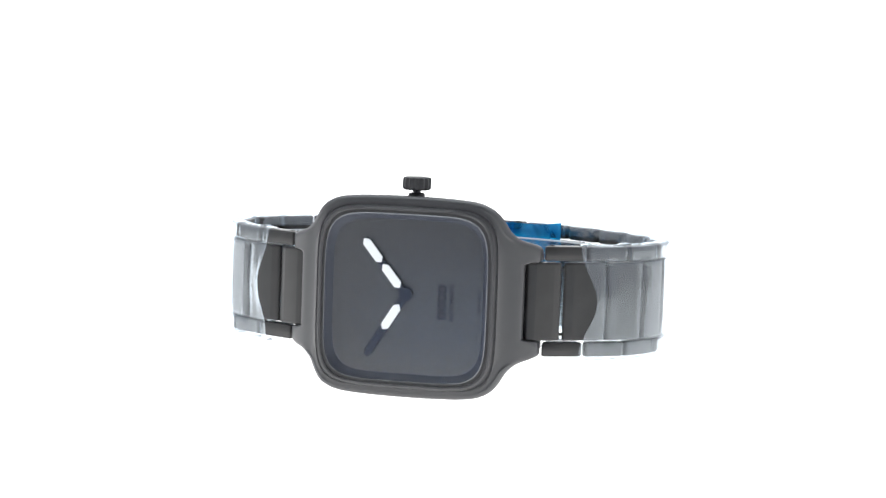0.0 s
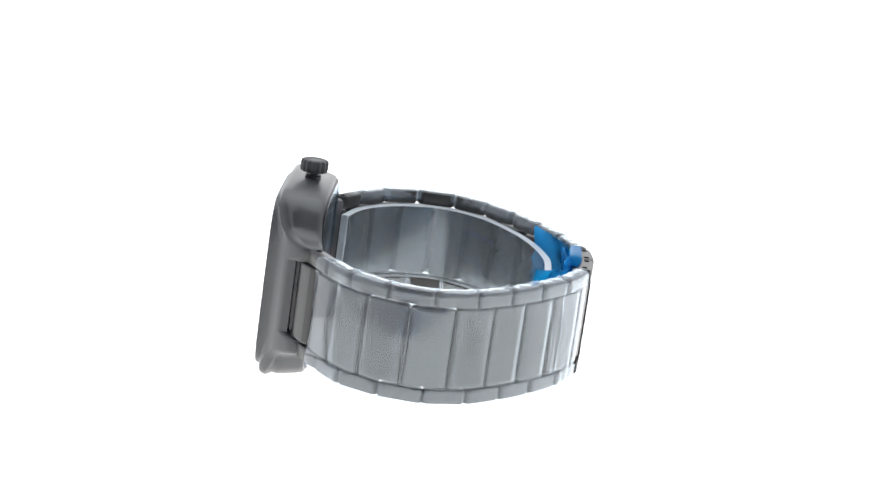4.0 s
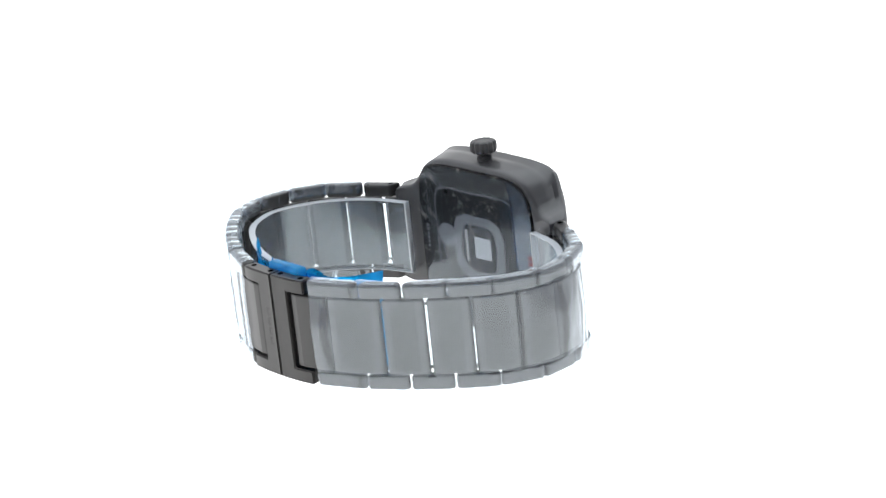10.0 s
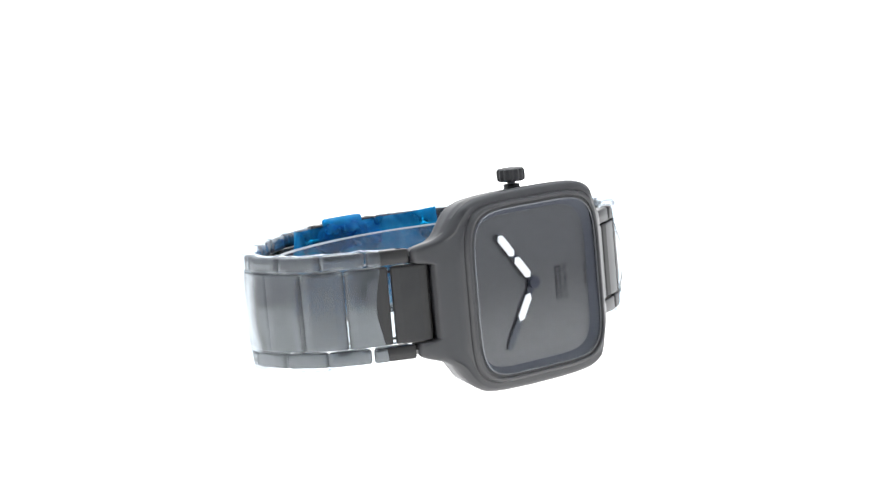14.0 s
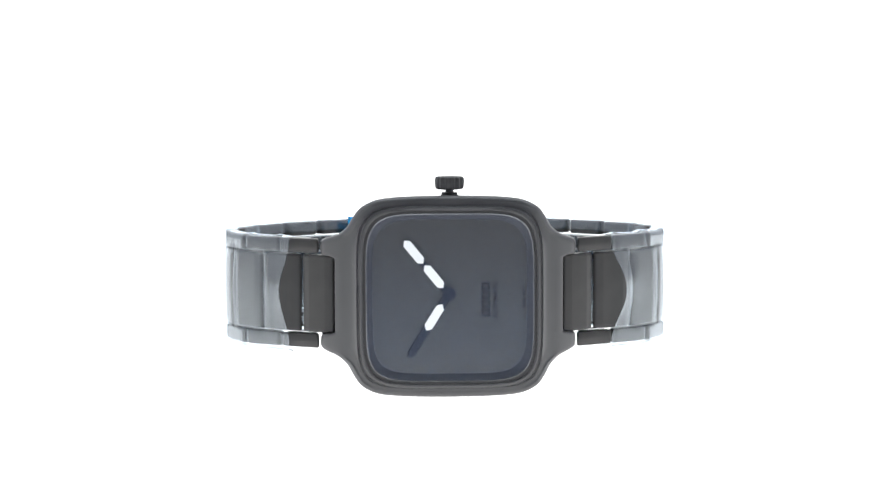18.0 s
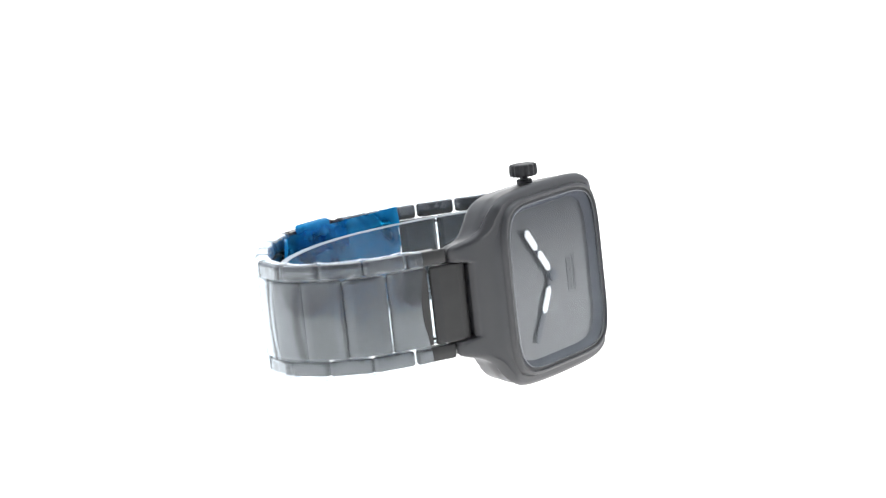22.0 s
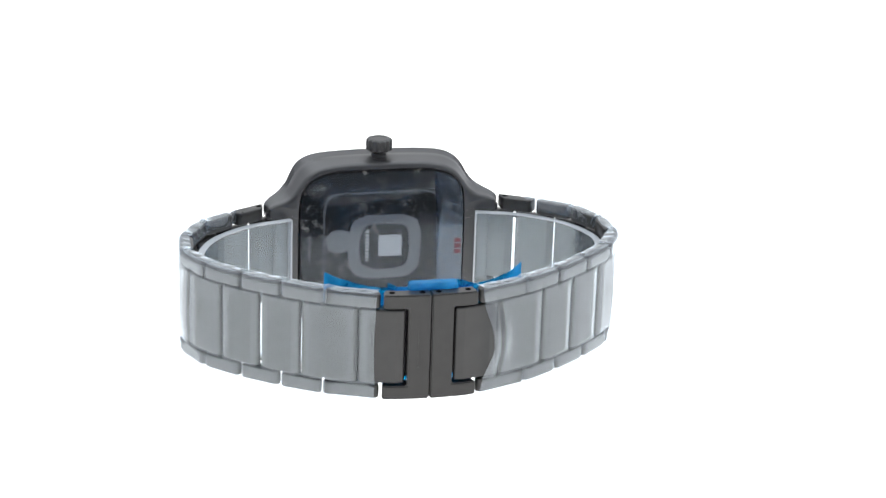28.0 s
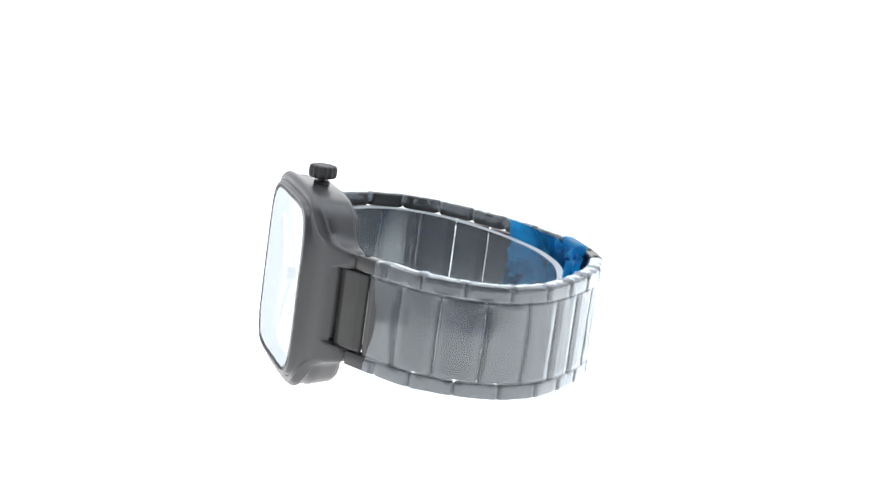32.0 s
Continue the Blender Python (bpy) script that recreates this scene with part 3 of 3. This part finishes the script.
def centre_block(length, high):
    """A centre link: flat face between two sloping shoulders, tapering inwards."""
    def plan(by):
        a, b = length / 2 - by, THICK / 2 - by
        left = [(d - a, h - b) for d, h in SHOULDER]
        inner = [(a - 0.9 - x, b - y) for x, y in ((0.0, 0.5), (0.15, 0.15), (0.5, 0.0))]
        return left + [(-x, y) for x, y in reversed(left)] + inner + [(-x, y) for x, y in reversed(inner)]
    h = high / 2
    return rings([[(x, y, z) for x, y in plan(by)] for by, z in ((0.32, -h), (0.1, -h + 0.1), (0, -h + 0.32), (0, -h + 0.5), (0, h - 0.5), (0, h - 0.32), (0.1, h - 0.1), (0.32, h))], True, True)


def link_block(length, high, radius):
    """A link: rounded in plan, its upper and lower edges eased."""
    def plan(by):
        a, b, r = length / 2 - by, THICK / 2 - by, radius - by
        pts = []
        for cx, cy, start in ((a - r, b - r, 0), (r - a, b - r, 90), (r - a, r - b, 180), (a - r, r - b, 270)):
            for k in range(5):
                w = radians(start + 22.5 * k)
                x, y = cx + r * math.cos(w), cy + r * math.sin(w)
                pts.append((x * (1 - 1.1 * max(0.0, y + 0.3) / (THICK * length / 2 + 0.01)), y))
        return pts
    h = high / 2
    return rings([[(x, y, z) for x, y in plan(by)] for by, z in ((0.4, -h), (0.12, -h + 0.12), (0, -h + 0.4), (0, h - 0.4), (0.12, h - 0.12), (0.4, h))], True, True)


def end_mesh(m, length, side):
    """The side link next to a lug: its end is cut square to the case."""
    slant = math.tan(math.acos(min(1.0, abs(m[1][1]) / m.to_3x3().col[1].length)))
    bm = link_block(length, 2.75, 0.7)
    for v in bm.verts:
        reach = -side * v.co.x / (length / 2 * MM)
        if reach > 0:
            v.co.x += side * slant * (v.co.y + THICK / 2 * MM) * reach
    me = bpy.data.meshes.new("side_link")
    bm.to_mesh(me)
    bm.free()
    return me


def hole(parent, x, z, y=0.0):
    # flat black disc; the shade inside the hole is its colour
    part("pin_hole", disc_lathe([(0.55, -0.05), (0.55, 0.05)], 16), M_BLACK, parent, smooth=False).location = (x * MM, y * MM, z * MM)


def pin_mesh():
    bm = disc_lathe([(0.28, -0.7), (0.28, 0.7)], 12)
    me = bpy.data.meshes.new("link_pin")
    bm.to_mesh(me)
    bm.free()
    return me


PIN = pin_mesh()


def bracelet(band, side, lug, clasp_edge):
    s_l, s_c = band.near(lug), clasp_edge
    first = 11.0
    step = (s_l - s_c - first) / 8
    joints = [s_c, s_c + first] + [s_c + first + step * (k + 1) for k in range(8)]
    for a, b in zip(joints, joints[1:]):
        for z in (9.05, -9.05):
            m, length = between(band, side, a, b, THICK, z)
            last = b == joints[-1]
            ob = place("side_link", end_mesh(m, length, side) if last else link_mesh("side_link", length), M_LINK, watch)
            ob.matrix_local = m
            if z > 0 and last:
                hole(ob, (length / 2 - 1.9) * -side, 1.375)
            if z > 0 and a == joints[0]:
                for u in (-0.18, 0.12):
                    hole(ob, u * length * -side, 1.375)
    mids = [s_c - 4.75, s_c + 4.2] + [(a + b) / 2 for a, b in zip(joints[1:], joints[2:])] + [band.length + 0.3]
    for a, b in zip(mids, mids[1:]):
        m, length = between(band, side, a, b, THICK, 0.0, 0.1 if a < s_c + 5 else 0.24)
        place("centre_link", link_mesh("centre_link", length), M_LINK, watch).matrix_local = m
    for u in mids[1:-1]:
        p, o = band.at(u), band.out(u, side)
        q = p - o * 1.5
        for z in (6.3, -6.3):
            pin = place("link_pin", PIN, M_CLASP, watch)
            pin.matrix_local = Matrix.Translation((q.x * MM, q.y * MM, z * MM)) @ Matrix.Rotation(math.atan2(o.y, o.x) + math.pi / 2, 4, "Z") @ Matrix.Rotation(math.pi / 2, 4, "Y")
    return joints, mids


JR, MR = bracelet(RIGHT, 1, (24.35, -20.3), 9.5)
JL, ML = bracelet(LEFT, -1, (-24.35, -20.3), 9.5)


# clasp: two halves that meet at a seam, each a column with an arm above and below
def clasp_half(band, side, name):
    lines = [0.12 + 4.18 * k / 6 for k in range(7)] + [4.3 + 4.7 * k / 6 for k in range(1, 7)]
    levels = [-10.45, -7.75, 0.0, 7.75, 10.45]

    def solid_cell(i, j):
        return 0 <= i < len(lines) - 1 and 0 <= j < 4 and (lines[i] < 4.2 or j in (0, 3))

    bm = bmesh.new()
    grid = {}

    def vert(i, j, deep):
        if (i, j, deep) not in grid:
            p, o = band.at(lines[i]), band.out(lines[i], side)
            p = p - o * THICK if deep else p + o * 0.12
            grid[i, j, deep] = bm.verts.new((p.x * MM, p.y * MM, levels[j] * MM))
        return grid[i, j, deep]

    for i in range(len(lines) - 1):
        for j in range(4):
            if not solid_cell(i, j):
                continue
            for deep in (0, 1):
                bm.faces.new([vert(i + a, j + b, deep) for a, b in ((0, 0), (1, 0), (1, 1), (0, 1))])
            for di, dj, ends in ((-1, 0, ((0, 0), (0, 1))), (1, 0, ((1, 0), (1, 1))), (0, -1, ((0, 0), (1, 0))), (0, 1, ((0, 1), (1, 1)))):
                if not solid_cell(i + di, j + dj):
                    (a, b), (c, d) = ends
                    bm.faces.new((vert(i + a, j + b, 0), vert(i + c, j + d, 0), vert(i + c, j + d, 1), vert(i + a, j + b, 1)))
    bmesh.ops.recalc_face_normals(bm, faces=bm.faces)
    sharp = [e for e in bm.edges if len(e.link_faces) == 2 and e.calc_face_angle() > 1.0]
    bmesh.ops.bevel(bm, geom=sharp, offset=0.22 * MM, segments=2, affect="EDGES")
    ob = part(name, bm, M_CLASP, watch, "dark metal butterfly clasp half")
    for s in (1.6, 7.4):
        p, o = band.at(s), band.out(s, side)
        q = p - o * THICK / 2
        hole(ob, q.x, 10.46, q.y)
    return ob


def blade():
    bm = bmesh.new()
    cols = []
    for k in range(21):
        x = -15.5 + 31.0 * k / 20
        band, side = (RIGHT, 1) if x >= 0 else (LEFT, -1)
        u = band.near((x, 33.0))
        p, o = band.at(u), band.out(max(u, 0.9), side)
        cols.append([bm.verts.new((v.x * MM, v.y * MM, z * MM)) for v, z in ((p - o * 2.8, -6.9), (p - o * 2.8, 6.9), (p - o * 3.5, 6.9), (p - o * 3.5, -6.9))])
    for a, b in zip(cols, cols[1:]):
        for k in range(4):
            bm.faces.new((a[k], b[k], b[(k + 1) % 4], a[(k + 1) % 4]))
    bm.faces.new(cols[0])
    bm.faces.new(list(reversed(cols[-1])))
    bmesh.ops.recalc_face_normals(bm, faces=bm.faces)
    part("clasp_blade", bm, M_CROWN, watch, "dark folding blade behind the clasp")


blade()
right_clasp = clasp_half(RIGHT, 1, "clasp_half")
clasp_half(LEFT, -1, "clasp_half")
for k in range(4):
    part("maker_mark", open_frame(2.4, RIGHT.at(2.2).y + 0.125, -3.4 + 2.0 * k, 1.4, 1.55, 0.35, 0.08), M_CLASP, right_clasp, smooth=False)


# clear wrapping foil over both halves of the bracelet
def wrap(band, side, joints, mids, s0, s1, seed, notch0, notch1, puff0, curl, folds=()):
    """Foil drawn tight over the links: level on each, sinking at the joints, loose at its ends."""
    prof = [(-3.15, -8.6), (-3.05, -9.9), (-2.6, -10.55), (-1.2, -10.72), (-0.35, -10.62), (-0.05, -10.4)] + [(0.13, z) for z in (-10.1, -9.4, -8.5, -7.95)] + [(0.02, -7.58)]
    prof += [(0.13, z) for z in np.linspace(-7.2, 7.2, 21)] + [(0.02, 7.58)] + [(0.13, z) for z in (7.95, 8.5, 9.4, 10.1)] + [(-0.05, 10.4), (-0.35, 10.62), (-1.2, 10.72), (-2.6, 10.55), (-3.05, 9.9), (-3.15, 8.6)]
    chords = {}
    for key, cuts in (("c", mids), ("j", joints)):
        chords[key] = [(a, b, band.at(a), band.at(b)) for a, b in zip(cuts, cuts[1:])]

    def skin(s, z):
        for a, b, pa, pb in chords["c" if abs(z) < 7.6 else "j"]:
            if a <= s <= b:
                d = min(s - a, b - s) - 0.25
                if abs(z) < 7.6:
                    drop = float(np.interp(d, [0.0] + [e for e, _ in SHOULDER[2:]], [0.62] + [h for _, h in SHOULDER[2:]]))
                else:
                    drop = 0.6 if d <= 0 else min(0.6, 0.9 - math.sqrt(0.81 - (0.9 - d) ** 2)) if d < 0.9 else 0.0
                t = (pb - pa).normalized()
                return pa + (pb - pa) * ((s - a) / (b - a)), Vector((-t.y, t.x)) * side, drop
        return band.at(s), band.out(s, side), 0.0

    bm = bmesh.new()
    cols, n = [], 430
    layer, phase = bm.loops.layers.uv.new("foil"), {}
    for k in range(n + 1):
        col = []
        for o, z in prof:
            w = math.cos(min(1.0, abs(z) / 10.2) * math.pi / 2) ** 2
            a, b = s0 + notch0 * w, s1 - notch1 * w
            s = a + (b - a) * k / n
            p, nn, drop = skin(s, z)
            drop *= 0.3 if 7.5 < abs(z) < 7.6 else 0.95 if abs(z) < 7.6 else 0.5 if o < -0.3 else 0.75
            free = max(0.0, 1 - (b - s) / 7.0) ** 2 * 1.1 + 0.3 * math.exp(-(((s - a - 3.5) / 5.0) ** 2))
            loose = 0.05 + 0.12 * free + (0.4 if o < -2 else 0.0)
            lift = loose * abs(noise.noise(Vector((s * 0.35, z * 0.14, seed)))) + 0.03 * noise.noise(Vector((s * 0.6, z * 0.3, seed + 5)))
            for c, tall in folds:
                lift += tall * w * math.exp(-(((s - c - 0.06 * z) / 0.45) ** 2))
            zz = z + (math.copysign(0.3, z) * abs(noise.noise(Vector((s * 0.28, z * 0.3, seed + 2)))) if abs(z) > 10.3 else 0.0)
            bulge = (1.8 if side < 0 else 1.3) * math.exp(-(((p.y - 1.0) / 8.0) ** 2)) * (0.3 + 0.7 * w)
            drop *= 1 - bulge / 2.0
            if abs(z) > 10.3:
                near = min(abs(s - c) for c in joints)
                zz -= math.copysign(0.28 * max(0.0, 1 - near / 0.7), z) + (0.45 if z < 0 else 0.0)
                if z > 0 and o < -0.3:
                    zz += 0.45 * math.exp(-(((near - 0.2) / 0.9) ** 2)) * (0.6 + 0.8 * noise.noise(Vector((s * 0.2, 3.0, seed))))
            q = p + nn * (o + bulge + puff0 * w * math.exp(-(((s - a) / 4.0) ** 2)) + lift + 0.45 * free + curl * (0.35 + 0.65 * w) * max(0.0, 1 - (b - s) / 7.0) ** 2 - drop * (1 - min(1.0, free)))
            col.append(bm.verts.new((q.x * MM, q.y * MM, zz * MM)))
            phase[col[-1]] = (float(np.interp(s, mids, range(len(mids)))) + 20 * seed, z / 7.4)
        cols.append(col)
    for a, b in zip(cols, cols[1:]):
        for k in range(len(prof) - 1):
            f = bm.faces.new((a[k], b[k], b[k + 1], a[k + 1]))
            for loop in f.loops:
                loop[layer].uv = phase[loop.vert]
    bmesh.ops.recalc_face_normals(bm, faces=bm.faces)
    ob = part("wrapping_foil", bm, M_FILM, watch, "clear wrinkled foil wrapped tightly round the bracelet links")
    ob.visible_shadow = False


wrap(RIGHT, 1, JR, MR, 10.3, RIGHT.near((30.7, -16.9)), 1.0, 0.3, 3.0, 0.1, 1.7, ((21.6, 0.45), (24.6, 0.3)))
wrap(LEFT, -1, JL, ML, 10.1, LEFT.near((-29.7, -17.5)), 9.0, 1.6, 1.7, 2.4, 1.7)


# blue foil inside the clasp, its two tails lifted, and a folded pad over the release
def crumpled(x0, x1, low, high, depth, n, rows, rough, seed):
    """A sheet of foil across the clasp, creased; high, depth: functions of x."""
    bm = bmesh.new()
    cols = []
    for k in range(n + 1):
        x = x0 + (x1 - x0) * k / n
        col = []
        for j in range(rows + 1):
            z = low + (high(x) - low) * j / rows
            w = 0.8 * noise.noise(Vector((x * 0.3, z * 0.22, seed))) + rough * abs(noise.noise(Vector((x * 0.5 + z * 0.3, z * 0.25 - x * 0.1, seed + 5))))
            col.append(bm.verts.new((x * MM, (depth(x) + w) * MM, z * MM)))
        cols.append(col)
    for a, b in zip(cols, cols[1:]):
        for j in range(rows):
            bm.faces.new((a[j], a[j + 1], b[j + 1], b[j]))
    return bm


def thicken(ob):
    md = ob.modifiers.new("thickness", "SOLIDIFY")
    md.thickness = 0.00015
    return ob


def tail(x):
    return max(0.0, (abs(x) - 9) / 10) ** 2


def blue_strip():
    ob = thicken(part("blue_foil", crumpled(-19, 19, -8.5, lambda x: 10.3 + 1.1 * tail(x), lambda x: 29.2 - 0.0105 * x * x - 3.4 * tail(x), 60, 12, 0.9, 3.0), M_BLUE, watch, "bright blue protective foil inside the clasp"))
    thicken(part("folded_layer", crumpled(-8.5, 8.0, 5.2, lambda x: 10.4 + 0.5 * math.sin(x * 0.9), lambda x: 28.1 - 0.009 * x * x, 40, 12, 1.6, 13.0), M_BLUE, ob, "deeper blue crumpled second layer"))
    part("folded_pad", block(9.3, 2.4, 2.2, 0.7, 3, (-0.2, 30.0, 10.6)), M_PAD, ob, "folded blue foil over the release")


blue_strip()

# ---- clear plastic collar that holds the bracelet open ----
collar = tagged(new("display_collar"), "clear plastic C-shaped display collar inside the bracelet", "collar")


def collar_ring():
    half = [(18.9, -16.1), (28.0, -13.2), (35.4, -7.0), (38.9, 1.5), (36.6, 8.6), (31.0, 14.2), (20.0, 20.4), (8.0, 23.8), (0, 24.4)]
    line = Band(half + [(-x, y) for x, y in reversed(half)][1:])
    bm = bmesh.new()
    cols, n = [], 160
    for k in range(n + 1):
        s = line.length * k / n
        p, o = line.at(s), line.out(min(max(s, 0.9), line.length - 0.9), 1)
        q = p - o * 1.3
        cols.append([bm.verts.new((v.x * MM, v.y * MM, z * MM)) for v, z in ((p, -7.6), (p, 7.6), (q, 7.6), (q, -7.6))])
    for a, b in zip(cols, cols[1:]):
        for k in range(4):
            bm.faces.new((a[k], b[k], b[(k + 1) % 4], a[(k + 1) % 4]))
    bm.faces.new(cols[0])
    bm.faces.new(list(reversed(cols[-1])))
    bmesh.ops.recalc_face_normals(bm, faces=bm.faces)
    ob = part("ring", bm, M_COLLAR, collar)
    ob.visible_shadow = False

    # light piped to the cut edges is put in as pale strips
    def strip(name, s0, s1, z0, z1, grow):
        bm = bmesh.new()
        cols, n = [], max(2, int((s1 - s0) / 1.0))
        for k in range(n + 1):
            s = s0 + (s1 - s0) * k / n
            p, o = line.at(s), line.out(min(max(s, 0.9), line.length - 0.9), 1)
            q = p - o * (1.3 + grow)
            p = p + o * grow
            cols.append([bm.verts.new((v.x * MM, v.y * MM, z * MM)) for v, z in ((p, z0), (p, z1), (q, z1), (q, z0))])
        for a, b in zip(cols, cols[1:]):
            for k in range(4):
                bm.faces.new((a[k], b[k], b[(k + 1) % 4], a[(k + 1) % 4]))
        bm.faces.new(cols[0])
        bm.faces.new(list(reversed(cols[-1])))
        bmesh.ops.recalc_face_normals(bm, faces=bm.faces)
        part(name, bm, M_LIT_RIM, collar, "cut edge, paled for the light piped through the plastic")

    strip("upper_rim", 0, line.length, 7.6, 7.8, 0.0)
    strip("lower_rim", 0, line.length, -7.75, -7.6, 0.0)
    for a, b in ((0.0, 0.3), (line.length - 0.3, line.length)):
        strip("end_rim", a, b, -7.6, 7.6, 0.06)


collar_ring()


def collar_marks():
    for side, y0, zc in ((-1, 8.2, 4.3), (1, 8.0, 3.0)):
        for k in range(5):
            y = y0 + 1.35 * k
            x = side * (38.0 - 0.11 * (y - 2.0) ** 2 * 0.55 - 1.1)
            ob = part("marker_stroke", block(0.1, 0.8, 0.28 + 0.2 * (k % 2), 0.0, 1), M_PURPLE, collar, smooth=False)
            ob.location = (x * MM, y * MM, (zc + 0.15 * (k % 3)) * MM)
            ob.rotation_euler = (0, 0, side * radians(22 + 3 * k))


collar_marks()


# ---- the slow turn of the table: degrees by seconds ----
def motions():
    turn = [(0.0, 345.1), (0.5, 338.7), (1.0, 330.5), (1.5, 322.0), (2.0, 311.7), (2.5, 301.4), (3.0, 290.5), (3.5, 279.4), (4.0, 267.1), (4.5, 256.1),
            (5.5, 233.9), (6.5, 211.6), (7.0, 199.4), (7.5, 188.2), (8.0, 176.1), (8.5, 165.2), (9.0, 154.0), (9.5, 143.1), (10.0, 131.1), (10.5, 120.0),
            (11.0, 107.8), (11.5, 96.8), (12.0, 84.6), (12.5, 73.6), (13.0, 61.5), (13.5, 51.2), (14.0, 40.9), (14.5, 32.7), (15.5, 18.5), (16.5, 7.8),
            (17.0, 3.6), (17.5, 0.6), (18.0, 1.7), (18.5, 5.0), (19.0, 9.7), (19.5, 14.7), (20.0, 21.3), (20.5, 28.4), (21.0, 36.0), (21.5, 44.6),
            (22.0, 55.3), (22.5, 66.3), (23.0, 78.3), (23.5, 89.3), (24.0, 101.3), (24.5, 112.3), (25.0, 124.4), (25.5, 135.3), (26.0, 147.2), (26.5, 158.4),
            (27.5, 180.9), (28.5, 203.5), (29.0, 215.8), (29.5, 226.5), (30.0, 237.4), (30.5, 248.4), (31.0, 260.6), (31.5, 271.6), (32.0, 283.7)]
    rows = []
    for t, a in turn:
        m = pose(0, 0, REST * MM) @ pose(0, 0, 0, LEAN, 0, a) @ pose(OFFSET[0] * MM, OFFSET[1] * MM, OFFSET[2] * MM)
        rows.append((t, m))
    walk(watch, rows)
    walk(collar, rows)


motions()
